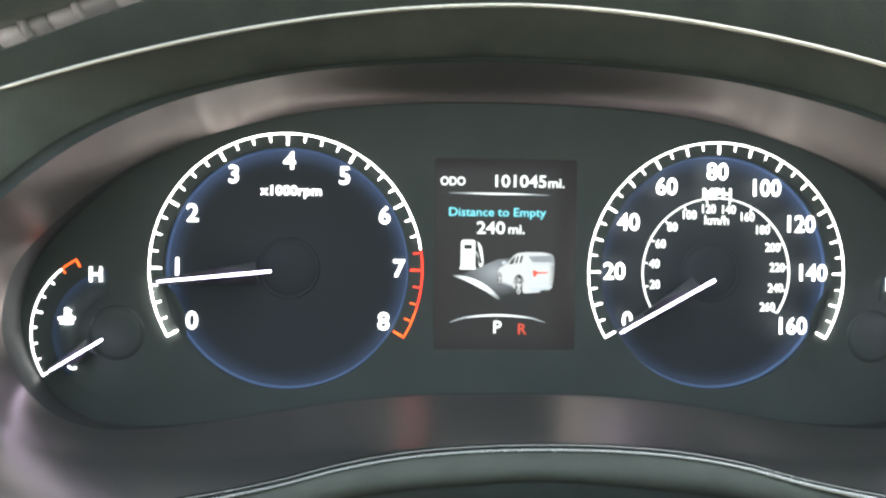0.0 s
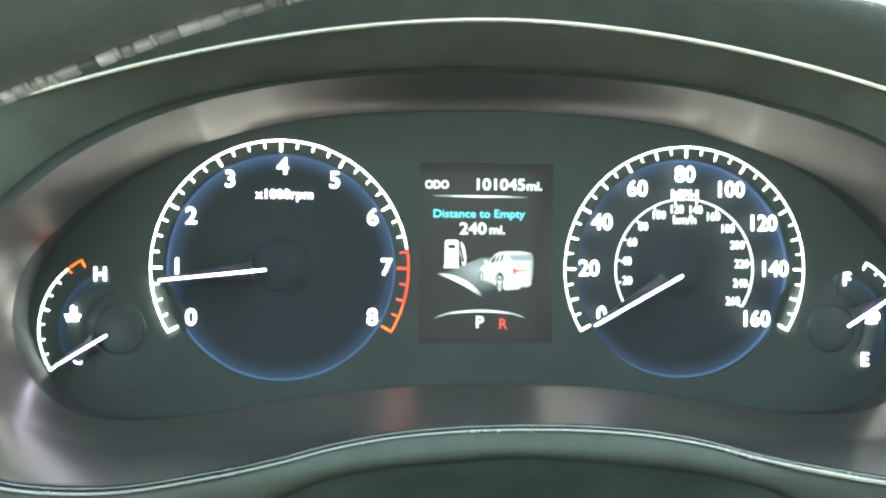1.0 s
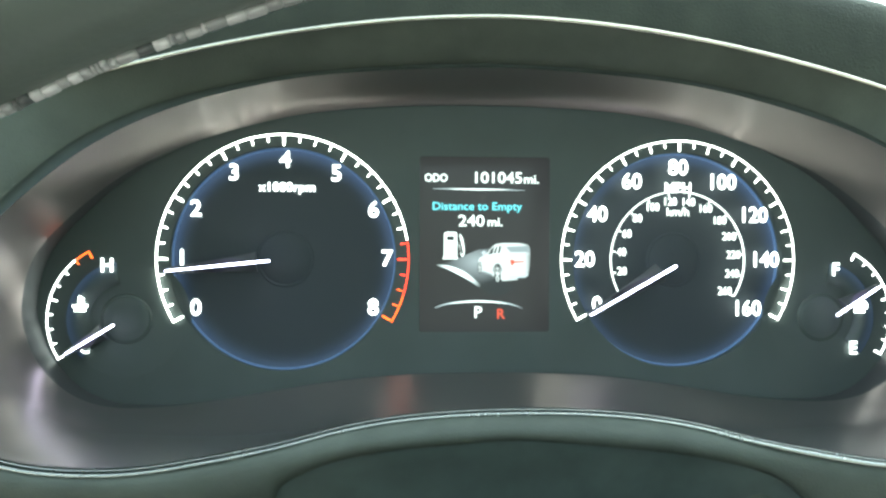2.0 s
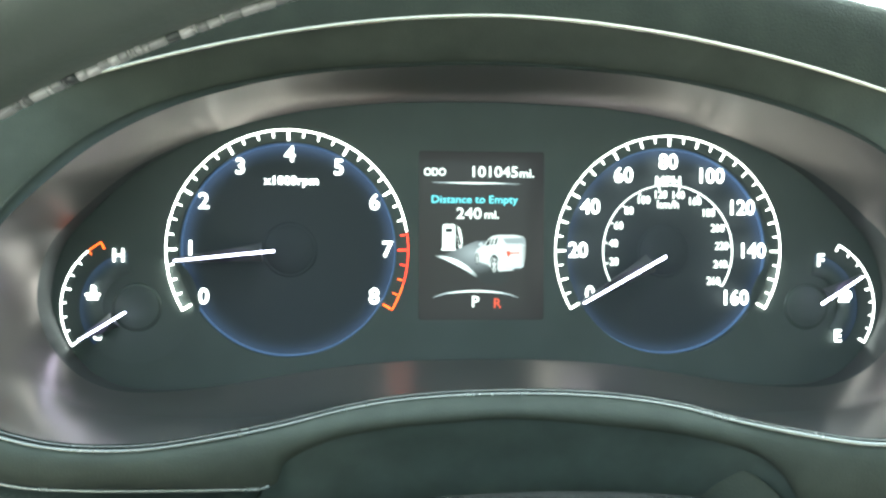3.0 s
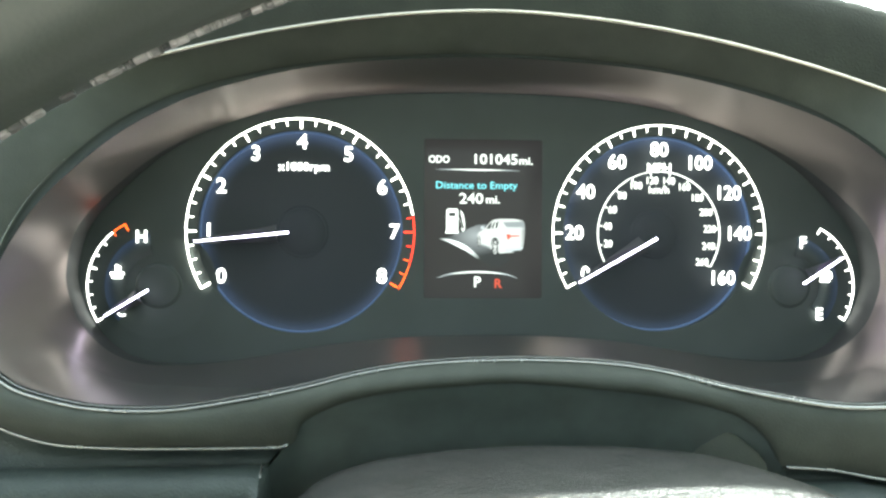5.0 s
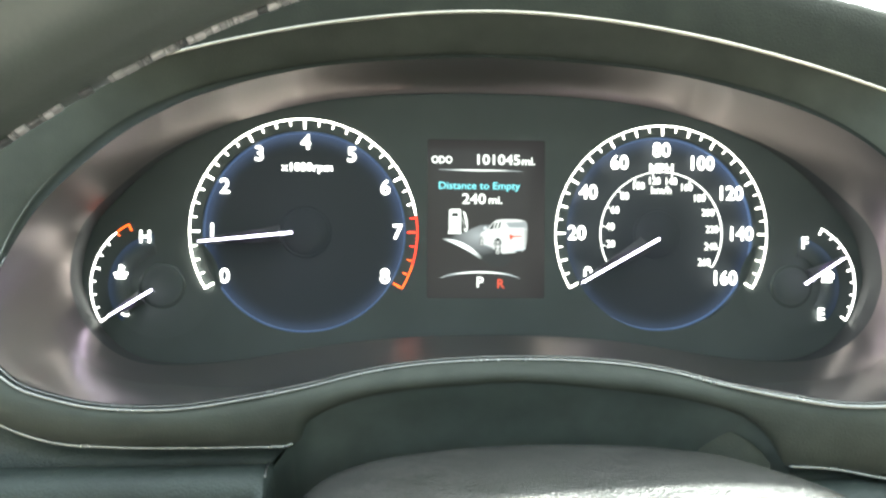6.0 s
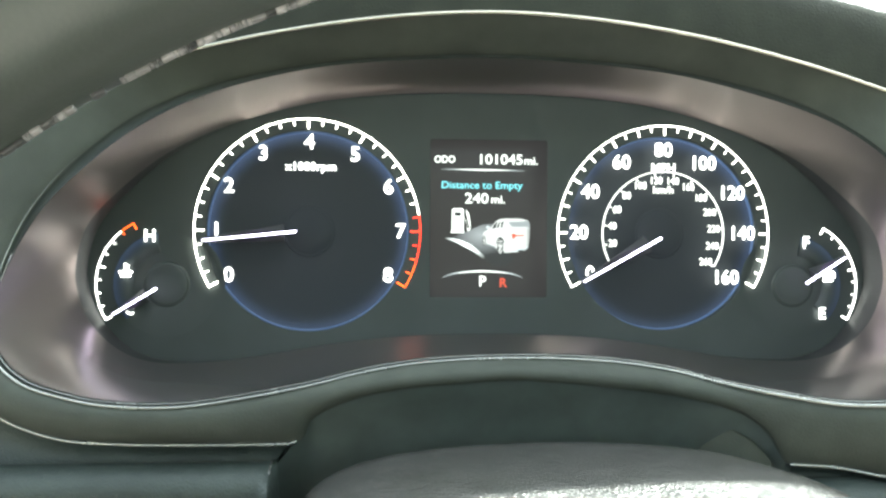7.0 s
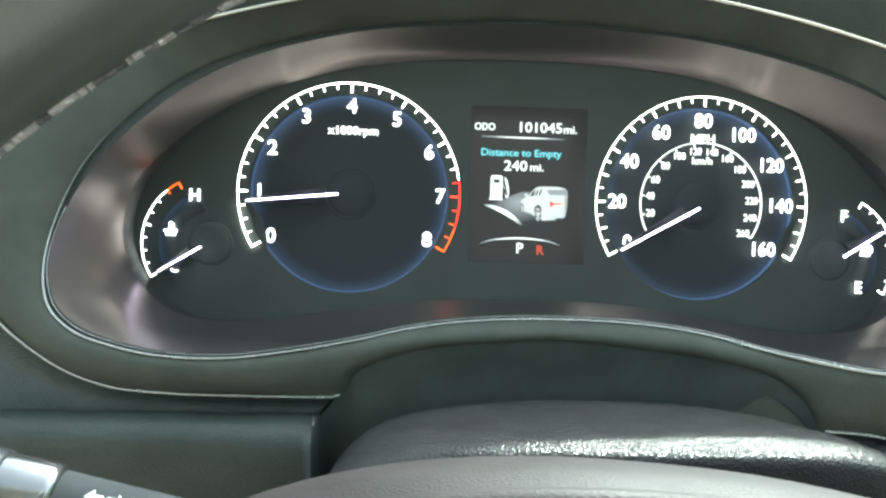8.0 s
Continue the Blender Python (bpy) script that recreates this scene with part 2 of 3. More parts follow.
def arc_band(r0, r1, a0, a1, y0, y1, n=96):
    """A flat ring or part of one round the origin, degrees anticlockwise from +x."""
    full = abs(a1 - a0) >= 360
    sec = [(r0, y0), (r1, y0), (r1, y1), (r0, y1)]
    rows = []
    for i in range(n if full else n + 1):
        a = radians(a0 + (a1 - a0) * i / n)
        rows.append([(r * math.cos(a), y, r * math.sin(a)) for r, y in sec])
    bm = grid(rows, True, full)
    if not full:
        bm.verts.ensure_lookup_table()
        bm.faces.new(bm.verts[0:4])
        bm.faces.new(bm.verts[-4:])
    return bm


def disc(r, y, n=96, dome=0.0, rings=6):
    """A disc facing -y, domed towards the viewer if asked."""
    rows = []
    for j in range(1, rings + 1):
        q = j / rings
        rows.append([(r * q * math.cos(a), y - dome * (1 - q ** 2.5), r * q * math.sin(a)) for a in (2 * math.pi * i / n for i in range(n))])
    bm = grid(rows, True)
    bm.verts.ensure_lookup_table()
    fill_end(bm, [bm.verts[i] for i in range(n)])
    return bm


def letters(name, text, size, x, y, z, mat, parent, thick=0.0, align="CENTER", label="", squeeze=1.0):
    """Text in the built-in font, facing -y; size is the height of its capitals."""
    cu = bpy.data.curves.new(name, "FONT")
    cu.body, cu.size, cu.align_x, cu.align_y = text, size / 0.73, align, "CENTER"
    cu.offset, cu.resolution_u = thick, 3
    tmp = bpy.data.objects.new(name, cu)
    me = bpy.data.meshes.new_from_object(tmp)
    bpy.data.objects.remove(tmp)
    me.name = name
    bm = bmesh.new()
    bm.from_mesh(me)
    bmesh.ops.remove_doubles(bm, verts=bm.verts, dist=1e-6)
    bm.to_mesh(me)
    bm.free()
    me.materials.clear()
    me.materials.append(mat)
    return part(name, me, mat, parent, label, at=Matrix.Translation((x, y, z)) @ pose(0, 0, 0, 90) @ Matrix.Diagonal((squeeze, 1, 1, 1)))


# ---- outlines of the cluster: x, z from the top round by the side to the bottom ----
OPEN_L = [(0, .079), (-.045, .0768), (-.085, .0718), (-.125, .0613), (-.154, .0470), (-.175, .0275), (-.190, .004), (-.197, -.025), (-.194, -.046), (-.183, -.0568),
          (-.167, -.0622), (-.149, -.0653), (-.125, -.0657), (-.100, -.0625), (-.078, -.0586), (-.060, -.0545), (-.042, -.0516), (-.022, -.0500), (0, -.0495)]
FRAME_L = [(0, .092, -.05), (-.050, .089, -.05), (-.095, .082, -.05), (-.140, .071, -.05), (-.178, .058, -.052), (-.213, .037, -.065), (-.236, .003, -.077), (-.2285, -.027, -.0845), (-.2124, -.0508, -.0915), (-.1910, -.0678, -.095),
           (-.170, -.0767, -.095), (-.147, -.0792, -.095), (-.113, -.0797, -.095), (-.084, -.0797, -.095), (-.0770, -.0705, -.096), (-.062, -.0635, -.097), (-.043, -.0597, -.098), (-.022, -.058, -.098), (0, -.057, -.098)]
DROP_OPEN = [0] * 9 + [.0010, .0012, .0012, .0010, .0006, .0003, 0, 0, 0, 0]
DROP_FRAME = [0] * 9 + [.014, .0155, .015, .012, .009]
PLATE_L = [(0, .0668), (-.045, .0655), (-.080, .0615), (-.108, .0546), (-.130, .0465), (-.151, .0343), (-.170, .0172), (-.183, .001), (-.188, -.019), (-.185, -.034), (-.179, -.045),
           (-.169, -.055), (-.156, -.0605), (-.138, -.0618), (-.115, -.060), (-.090, -.056), (-.065, -.0523), (-.035, -.0497), (0, -.049)]


def rake(z):
    """How far the cluster's opening leans: its y at a height."""
    return -0.03 - 0.469 * (0.079 - z)


open_left = [Vector((x, rake(z), z)) for x, z in OPEN_L]
open_right = [Vector((-x, rake(z - d), z - d)) for (x, z), d in zip(OPEN_L, DROP_OPEN)]
frame_left = [Vector((x, y, z)) for x, z, y in FRAME_L]
frame_right = [Vector((-x, y, z - d)) for (x, z, y), d in zip(FRAME_L[:14], DROP_FRAME)]
frame_right[13] = Vector((.103, -.095, -.0895))
frame_right += [Vector(v) for v in ((.0955, -.096, -.0785), (.084, -.097, -.0700), (.063, -.098, -.0640), (.035, -.098, -.060), (0, -.098, -.057))]
plate_left = [Vector((x, -.016 * min(1, max(0, (abs(x) - .125) / .055)), z)) for x, z in PLATE_L]
plate_right = [Vector((-v.x, v.y, v.z)) for v in plate_left]


def loop(left, right, n=8):
    """A closed outline from its two halves."""
    return spline(left + right[-2:0:-1], n, True)


OPENING, FRAME, PLATE = loop(open_left, open_right), loop(frame_left, frame_right), loop(plate_left, plate_right)
# the surround ends short of the opening along the brow; a dark gap lies between
edge_left = [Vector((x, rake(z), z)) for x, z in ((0, .0770), (-.045, .0748), (-.083, .0700), (-.122, .0588), (-.150, .0440), (-.170, .0262), (-.1870, .004), (-.1965, -.025))] + [v + Vector((math.copysign(s, -v.x), -.469 * -.0018, .0018)) for v, s in zip(open_left[8:], (.0012, .0008, .0003, 0, 0, 0, 0, 0, 0, 0, 0))]
edge_right = [Vector((x, rake(z), z)) for x, z in ((0, .0770), (.045, .0748), (.083, .0700), (.122, .0594), (.151, .0468), (.172, .0285), (.1880, .004), (.1968, -.025))] + [v + Vector((math.copysign(s, -v.x), -.469 * -.0018, .0018)) for v, s in zip(open_right[8:], (.0012, .0008, .0003, 0, 0, 0, 0, 0, 0, 0, 0))]
EDGE = loop(edge_left, edge_right)


def ease(v):
    v = min(1.0, max(0.0, v))
    return v * v * (3 - 2 * v)


def surround(a, b, q):
    """The surround from the face (a) to the opening (b): its brow leaves the face in a hollow curve, which a crease cuts off flat towards the sides."""
    high = ease((a.z - .012) / .034)
    if high <= 0:
        return a.lerp(b, q)
    turn = a + Vector((a.x * .05, -.17 * (a.y - b.y), .87 * (b.z - a.z)))
    cut = ease((.176 - abs(a.x)) / .092)

    def hollow(t):
        return a.lerp(turn, t).lerp(turn.lerp(b, t), t)
    bent = hollow(q) if q <= cut else hollow(cut).lerp(b, (q - cut) / (1 - cut))
    return a.lerp(b, q).lerp(bent, high)


def trough(p, q):
    """The surround's floor falls away from the face and rises again at the lip."""
    low = ease((-.004 - p.z) / .046)
    side = max(0.0, 1 - abs(p.z + .01) / .05)
    fall = 1 - (1 - q / .30) ** 1.3 if q < .30 else 1 - max(0.0, (q - .80) / .20) ** 2
    mid = max(0.0, 1 - (abs(p.x) / .15) ** 2)
    return Vector((math.copysign(.004 * side * math.sin(math.pi * q), p.x), 0, -(.0045 + .0125 * mid) * low * fall))


def rounded(w, z0, z1, y, r):
    out = []
    for cx, cz, a0 in ((w - r, z1 - r, 0), (-w + r, z1 - r, 90), (-w + r, z0 + r, 180), (w - r, z0 + r, 270)):
        out += [Vector((cx + r * math.cos(radians(a0 + 15 * k)), y, cz + r * math.sin(radians(a0 + 15 * k)))) for k in range(7)]
    return out


# ---- the cluster ----
cluster = thing("instrument_cluster", "lit car instrument cluster with white dials on a black face", "instrument cluster")
plate_y = 0.0016
DIALS = ((-.0863, 0, .0478), (.0863, 0, .0474), (-.1520, -.0255, .0245), (.1520, -.0255, .0245))
bm = bmesh.new()
rings = [[(v.x, v.z) for v in PLATE], [(v.x, v.z) for v in rounded(.0284, -.0314, .0446, 0, .0012)]]
rings += [[(x + r * math.cos(2 * math.pi * i / 96), z + r * math.sin(2 * math.pi * i / 96)) for i in range(96)] for x, z, r in DIALS]
for ring in rings:
    vs = [bm.verts.new((x, plate_y, z)) for x, z in ring]
    for p, q in zip(vs, vs[1:] + vs[:1]):
        bm.edges.new((p, q))
bmesh.ops.triangle_fill(bm, edges=bm.edges[:], use_beauty=True)
part("face_plate", bm, M_PLATE, cluster, "matt black dial face", smooth=False)
part("recess_wall", grid([[Vector((v.x, plate_y, v.z)) for v in PLATE], PLATE], True), M_WALL, cluster, "dark grey wall round the face")
rows = []
for k in range(61):
    q = k / 60
    rows.append([surround(a, b, q) + trough(a, q) for a, b in zip(PLATE, EDGE)])
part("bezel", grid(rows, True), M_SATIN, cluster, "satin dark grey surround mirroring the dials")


def tick_mesh(length, width, name="tick"):
    o = [(0, -width / 2), (-length + width / 2, -width / 2), (-length, -width / 4), (-length, width / 4), (-length + width / 2, width / 2), (0, width / 2)]
    return mesh_of(name, slab(o, 0.0013, 0.0017), None, False)


T_MAJOR, T_MID, T_MINOR = tick_mesh(.0041, .0007), tick_mesh(.0035, .0006), tick_mesh(.0025, .00042)
T_SMALL, T_TINY, T_FINE = tick_mesh(.0028, .00058), tick_mesh(.0018, .00042), tick_mesh(.0018, .00042)


def tick(me, mat, parent, r, deg, y=0.0):
    use = me
    if mat is not M_WHITE:
        use = me.copy()
        use.materials.clear()
    if not use.materials:
        use.materials.append(mat)
    a = radians(deg)
    return part("tick", use, mat, parent, at=Matrix.Translation((r * math.cos(a), y, r * math.sin(a))) @ pose(0, 0, 0, 0, -deg, 0))


def needle_part(parent, deg, r0, hub, r1, y, w, wide):
    """A pointer: a dark wedge that widens to the hub, with a lit strip along its ridge; its flanks carry a painted
    glow.
    """
    def blade(u, tip):
        return [(r0 - u, -w / 2 - u), (r0 - u, w / 2 + u), (r1 - w + tip, w * 0.40 + u), (r1 + tip, w * 0.12 + u), (r1 + tip, -w * 0.12 - u), (r1 - w + tip, -w * 0.36 - u)]
    at = pose(0, 0, 0, 0, -deg, 0)
    up = 1 if math.cos(radians(deg)) > 0 else -1
    tip = w * 1.4

    def half(r):
        q = (r - hub * .9) / (r1 - hub * .9)
        return wide + (tip - wide) * q ** .8
    stations = [hub * .9 + (r1 + .0006 - hub * .9) * k / 12 for k in range(13)]
    rows = []
    for r in stations:
        h, low = half(min(r, r1)), y + .0012 + .0050 * (1 - (r - hub) / (r1 - hub)) * .8
        rows.append([(r, y + .0004, -w * .7), (r, y + .0004, w * .7), (r, low, h), (r, low + .0012, h), (r, low + .0012, -h), (r, low, -h)])
    bm = grid(rows, True)
    bm.verts.ensure_lookup_table()
    for k in (0, 72):
        bm.faces.new(bm.verts[k:k + 6])
    part("needle", bm, M_NEEDLEBODY, parent, "dark wedge-shaped pointer", smooth=False, at=at)
    part("needle_light", slab(blade(0, 0), y - .0005, y + .0007, .0002), M_NEEDLE, parent, "glowing white strip of the pointer", at=at)
    # violet sheen put on as emissive sheets, stronger on the upper flank
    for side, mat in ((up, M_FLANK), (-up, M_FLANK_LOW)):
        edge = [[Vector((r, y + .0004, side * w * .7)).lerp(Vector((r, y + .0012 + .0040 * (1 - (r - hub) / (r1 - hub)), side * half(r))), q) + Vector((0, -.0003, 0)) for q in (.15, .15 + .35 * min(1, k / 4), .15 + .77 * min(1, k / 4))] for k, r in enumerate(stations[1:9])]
        part("needle_flank", grid(edge), mat, parent, "violet glow painted on the pointer's flank", at=at)


def hub_part(parent, r, front, back, mat, rim):
    """A black cap with a polished chamfer round it."""
    def skin(profile):
        return grid([[(r * q * math.cos(a), y, r * q * math.sin(a)) for a in (2 * math.pi * i / 64 for i in range(64))] for q, y in profile], True)
    bm = skin(((.02, front), (.45, front), (.84, front + .0001), (.87, front + .0003)))
    bm.verts.ensure_lookup_table()
    fill_end(bm, [bm.verts[i] for i in range(64)])
    part("hub_cap", bm, mat, parent, "black hub cap")
    depth = min(.15 * r, (back - front) * .9)
    part("hub_rim", skin(((.87, front + .0003), (.89, front + .0005), (.93, front + .3 * depth), (.97, front + .62 * depth), (1, front + depth), (1, back))), rim, parent, "polished black rim of the hub")


def big_dial(name, x, needle_deg, r):
    """A round dial of 240 degrees sunk in the face, its origin at its middle."""
    dial = part(name, disc(r + .0004, .0090), M_BLUE, cluster, "black dial with a blue glow at its rim", at=Matrix.Translation((x, 0, 0)))
    part("rim_light", arc_band(r - .0005, r + .0001, 0, 360, .0066, .0086, 128), M_BLUERIM, dial, "thin blue light line")
    part("dial_wall", arc_band(r + .0001, r + .0006, 0, 360, .0018, .0092, 128), M_PLATE, dial)
    hub_part(dial, .0124, .0085, .0090, M_HUBCAP, M_HUBCAP)
    needle_part(dial, needle_deg, .0050, .0122, .0480, -.0082, .0009, .0042)
    return dial


tacho = big_dial("tachometer", -.0863, 185.8, .0478)
part("scale_ring", arc_band(.05295, .0534, 8.9, 210.4, .0014, .0018), M_WHITE_T, tacho, "white light ring")
part("redline_ring", arc_band(.05305, .0535, -17.0, 8.2, .0014, .0018, 32), M_RED, tacho, "red light ring")
part("redline_end", arc_band(.05305, .0535, -30.4, -17.2, .0014, .0018, 12), M_AMBER, tacho, "amber end of the light ring")
for i in range(33):
    deg = 210 - 7.5 * i
    tick((T_MAJOR if i % 4 == 0 else T_MINOR), (M_AMBER if i > 29 else M_RED) if i > 26 else M_WHITE_T, tacho, .0526, deg)
for i in range(9):
    a = radians(210 - 30 * i)
    letters("numeral", str(i), .0072, .0440 * math.cos(a), .0085, .0428 * math.sin(a), M_TEXT, tacho, .00015)
letters("unit_label", "x1000rpm", .0040, 0.0008, .0085, .0310, M_TEXT, tacho, .00006, squeeze=1.07)

speedo = big_dial("speedometer", .0863, 209.3, .0474)
part("scale_ring", arc_band(.05235, .0528, -30.4, 210.4, .0014, .0018, 128), M_WHITE, speedo, "white light ring")
for i in range(33):
    tick(T_MAJOR if i % 4 == 0 else T_MID if i % 2 == 0 else T_MINOR, M_WHITE, speedo, .0520, 210 - 7.5 * i)
for i in range(9):
    a = radians(210 - 30 * i)
    wide = .955 if i > 4 else 1.0
    nx, nz = .0418 * math.cos(a) * wide, .0397 * math.sin(a) + (.0010 if i == 4 else 0)
    if i == 8:
        nx, nz = .0318, -.0218
    letters("numeral", str(20 * i), .0070, nx, .0030, nz, M_TEXT, speedo, .00013, squeeze=.92 if i > 4 else .95)
letters("unit_label", "MPH", .0045, 0, .0030, .0318, M_DIM, speedo, .00018)
part("inner_ring", arc_band(.03010, .03045, -32, 212, .0022, .0032, 96), M_DIM, speedo, "thin white light ring")
for i in range(14):
    deg = 210 - 30 * (20 * i * .6214 / 20)
    tick(T_FINE, M_DIM, speedo, .0301, deg, .0016)
    a = radians(deg)
    letters("numeral", str(20 * i), .0036, .0256 * math.cos(a), .0030, .0260 * math.sin(a), M_DIM, speedo, .00005, squeeze=.87)
letters("unit_label", "km/h", .0038, 0, .0030, .0212, M_DIM, speedo, .00002)


def small_dial(name, x, flip, needle_deg):
    """A quarter dial; flip mirrors it."""
    dial = part(name, disc(.0270, .0028), M_PLATE, cluster, "small black dial with a blue glow at its rim", at=Matrix.Translation((x, 0, -.0255)))
    part("glow_band", arc_band(.0150, .0245, 100 if flip > 0 else 80, 222 if flip > 0 else -42, .0022, .0026, 40), M_BLUE_S, dial, "blue glow along the scale")
    hub_part(dial, .0107, .0019, .0028, M_PLATE, M_HUBRIM)
    needle_part(dial, needle_deg, .0030, .0107, .0260, -.0076, .00078, .0036)
    for i in range(9):
        deg = 211 - 11.6 * i
        hot = flip > 0 and i > 6
        tick(T_SMALL if i in (0, 4, 8) else T_TINY, M_AMBER if hot else M_GAUGE, dial, .0318, deg if flip > 0 else 180 - deg)
    return dial


temp = small_dial("temperature_gauge", -.1520, 1, 211.5)
part("scale_ring", arc_band(.03195, .0324, 130, 211.6, .0013, .0017, 32), M_GAUGE, temp, "white light arc")
part("hot_arc", arc_band(.03195, .0324, 117.6, 129, .0013, .0017, 8), M_AMBER, temp, "orange light arc")
letters("numeral", "H", .0058, -.0076, .0010, .0225, M_TEXT, temp, .00015)
letters("numeral", "C", .0040, -.0166, .0010, -.0124, M_TEXT, temp, .00015)
fuel = small_dial("fuel_gauge", .1520, -1, 33)
part("scale_ring", arc_band(.03195, .0324, -31.6, 62.4, .0013, .0017, 32), M_GAUGE, fuel, "white light arc")
letters("numeral", "F", .0058, .0061, .0010, .0212, M_TEXT, fuel, .00015)
letters("numeral", "E", .0058, .0145, .0010, -.0139, M_TEXT, fuel, .00015)
# coolant symbol: a thermometer over two waves
for o in ([(-.0205, .0040), (-.0205, .0115), (-.0188, .0115), (-.0188, .0104), (-.0172, .0104), (-.0172, .0092), (-.0188, .0092), (-.0188, .0080), (-.0172, .0080), (-.0172, .0068), (-.0188, .0068), (-.0188, .0040)],
          [(-.0245, .0046), (-.0230, .0034), (-.0160, .0034), (-.0145, .0046), (-.0145, .0058), (-.0245, .0058)],
          [(-.0232, .0016), (-.0158, .0016), (-.0158, .0026), (-.0232, .0026)]):
    part("coolant_symbol", slab([(-.0187 + (x + .0195) * .6, .0065 + (z - .0065) * .62) for x, z in o], .0010, .0022), M_GAUGE, temp)
for o in ([(.0145, -.0035), (.0215, -.0035), (.0215, -.0025), (.0208, -.0022), (.0208, .0045), (.0152, .0045), (.0152, -.0022), (.0145, -.0025)],
          [(.0212, -.0010), (.0232, -.0010), (.0232, .0025), (.0220, .0042), (.0212, .0036), (.0220, .0020), (.0220, 0), (.0212, 0)]):
    part("fuel_symbol", slab([(.0180 + (x - .0185) * .65, .0045 + z * .65) for x, z in o], .0010, .0022), M_GAUGE, fuel)

# display between the dials; its picture is laid out in steps of a tenth of a millimetre from its middle
SX, SZ, SY = 0.0005, 0.0070, 0.0200
screen = part("display_screen", slab([(-.0350, -.0440), (.0350, -.0440), (.0350, .0450), (-.0350, .0450)], SY, SY + .003), M_TFTBG, cluster, "lit trip computer screen", smooth=False, at=Matrix.Translation((SX, 0, SZ)))
U = 8.14e-5


def shown(name, pts, mat, lift=0.0001, label=""):
    """A flat figure of the display."""
    return part(name, slab([((x - 373) * U, (510 - y) * U) for x, y in pts], SY - lift, SY - lift + .00004), mat, screen, label, smooth=False)


def sliver(name, line, w, mat, lift=.0001):
    """A line of the display that swells in its middle and thins out."""
    pts = [Vector((x, y, 0)) for x, y in line]
    pts = spline(pts, 6)
    k = len(pts) - 1
    top = [(p.x, p.y - w * math.sin(math.pi * i / k) / 2 - .4) for i, p in enumerate(pts)]
    low = [(p.x, p.y + w * math.sin(math.pi * i / k) / 2 + .4) for i, p in enumerate(pts)]
    return shown(name, top + low[::-1], mat, lift)


def screen_text(text, cap, x, y, mat, thick=.00008, align="CENTER", squeeze=1.0):
    return letters("screen_text", text, cap * U, (x - 373) * U, SY - .0001, (510 - y) * U, mat, screen, thick, align, squeeze=squeeze)


screen_text("ODO", 45, 122, 148, M_TFTW, .00008, squeeze=.88)
screen_text("101045", 64, 466, 146, M_TFTW, .00008, squeeze=1.09)
screen_text("mi.", 50, 612, 152, M_TFTW, align="LEFT", squeeze=1.08)
screen_text("Distance to Empty", 45, 352, 305, M_TFTC, .00004, squeeze=1.09)
screen_text("240", 65, 320, 387, M_TFTW, .00008, squeeze=1.12)
screen_text("mi.", 50, 408, 392, M_TFTW, align="LEFT", squeeze=1.08)
screen_text("P", 66, 358, 898, M_TFTW, .0001)
screen_text("R", 58, 486, 907, M_TFTR)
sliver("screen_line", [(100, 206), (240, 208), (360, 209), (480, 209), (620, 213)], 9, M_TFTM)
sliver("screen_line", [(190, 207), (280, 208), (360, 209), (440, 209), (530, 210)], 7, M_TFTW, .00016)
sliver("screen_line", [(110, 872), (200, 845), (360, 833), (520, 845), (610, 872)], 10, M_TFTM)
sliver("screen_line", [(200, 846), (280, 837), (360, 834), (440, 837), (520, 846)], 8, M_TFTW, .00016)
M_ROAD = fading("screen_road_grey", (0.95, 0.93, 0.95), 0.12, ((345 - 373) * U, SY, (510 - 610) * U), (190 * U, .01, 130 * U))
M_KERB = fading("screen_kerb_light", (1.0, 0.98, 0.95), 0.7, ((250 - 373) * U, SY, (510 - 665) * U), (150 * U, .01, 150 * U))
M_TFTB = fading("screen_car_white", (1.0, 0.94, 0.90), 0.24, ((450 - 373) * U, SY, (510 - 620) * U), (216 * U, .01, 420 * U), 5.0)
shown("screen_road", [(150, 630), (230, 600), (300, 570), (360, 545), (420, 540), (480, 600), (500, 700), (560, 760), (500, 800), (425, 800), (370, 748), (290, 692), (215, 650)], M_ROAD, .00008)
sliver("screen_kerb", [(125, 630), (200, 648), (290, 690), (360, 742), (425, 798)], 30, M_KERB, .00012)
# pump
shown("screen_pump", [(168, 455), (178, 447), (232, 447), (240, 455), (240, 580), (244, 598), (160, 598), (167, 580)], M_TFTW)
shown("screen_pump", [(183, 470), (224, 470), (224, 494), (183, 494)], M_TFTK, .00018)
sliver("screen_pump", [(240, 500), (256, 530), (262, 570), (274, 576), (282, 550), (276, 510), (270, 480), (252, 455)], 14, M_TFTW)
# car seen from behind and its side
shown("screen_car", [(383, 581), (408, 564), (440, 525), (462, 512), (500, 507), (585, 507), (638, 516), (650, 530), (654, 560), (652, 610), (648, 650), (640, 690), (615, 708), (570, 714), (520, 718), (497, 720), (482, 700), (455, 698), (425, 684), (384, 670), (364, 640), (358, 612), (366, 592)], M_TFTB, .00014)
shown("screen_car", [(414, 571), (428, 548), (446, 528), (448, 534), (438, 567)], M_TFTK, .0002)
shown("screen_car", [(445, 565), (461, 529), (490, 525), (479, 562)], M_TFTK, .0002)
shown("screen_car", [(460, 563), (471, 527), (476, 527), (466, 563)], M_TFTW, .00024)
shown("screen_car", [(516, 528), (636, 523), (648, 538), (652, 556), (600, 559), (538, 558)], M_TFTG, .0002)
shown("screen_car", [(376, 562), (388, 551), (403, 557), (399, 568), (388, 575)], M_TFTM, .0002)
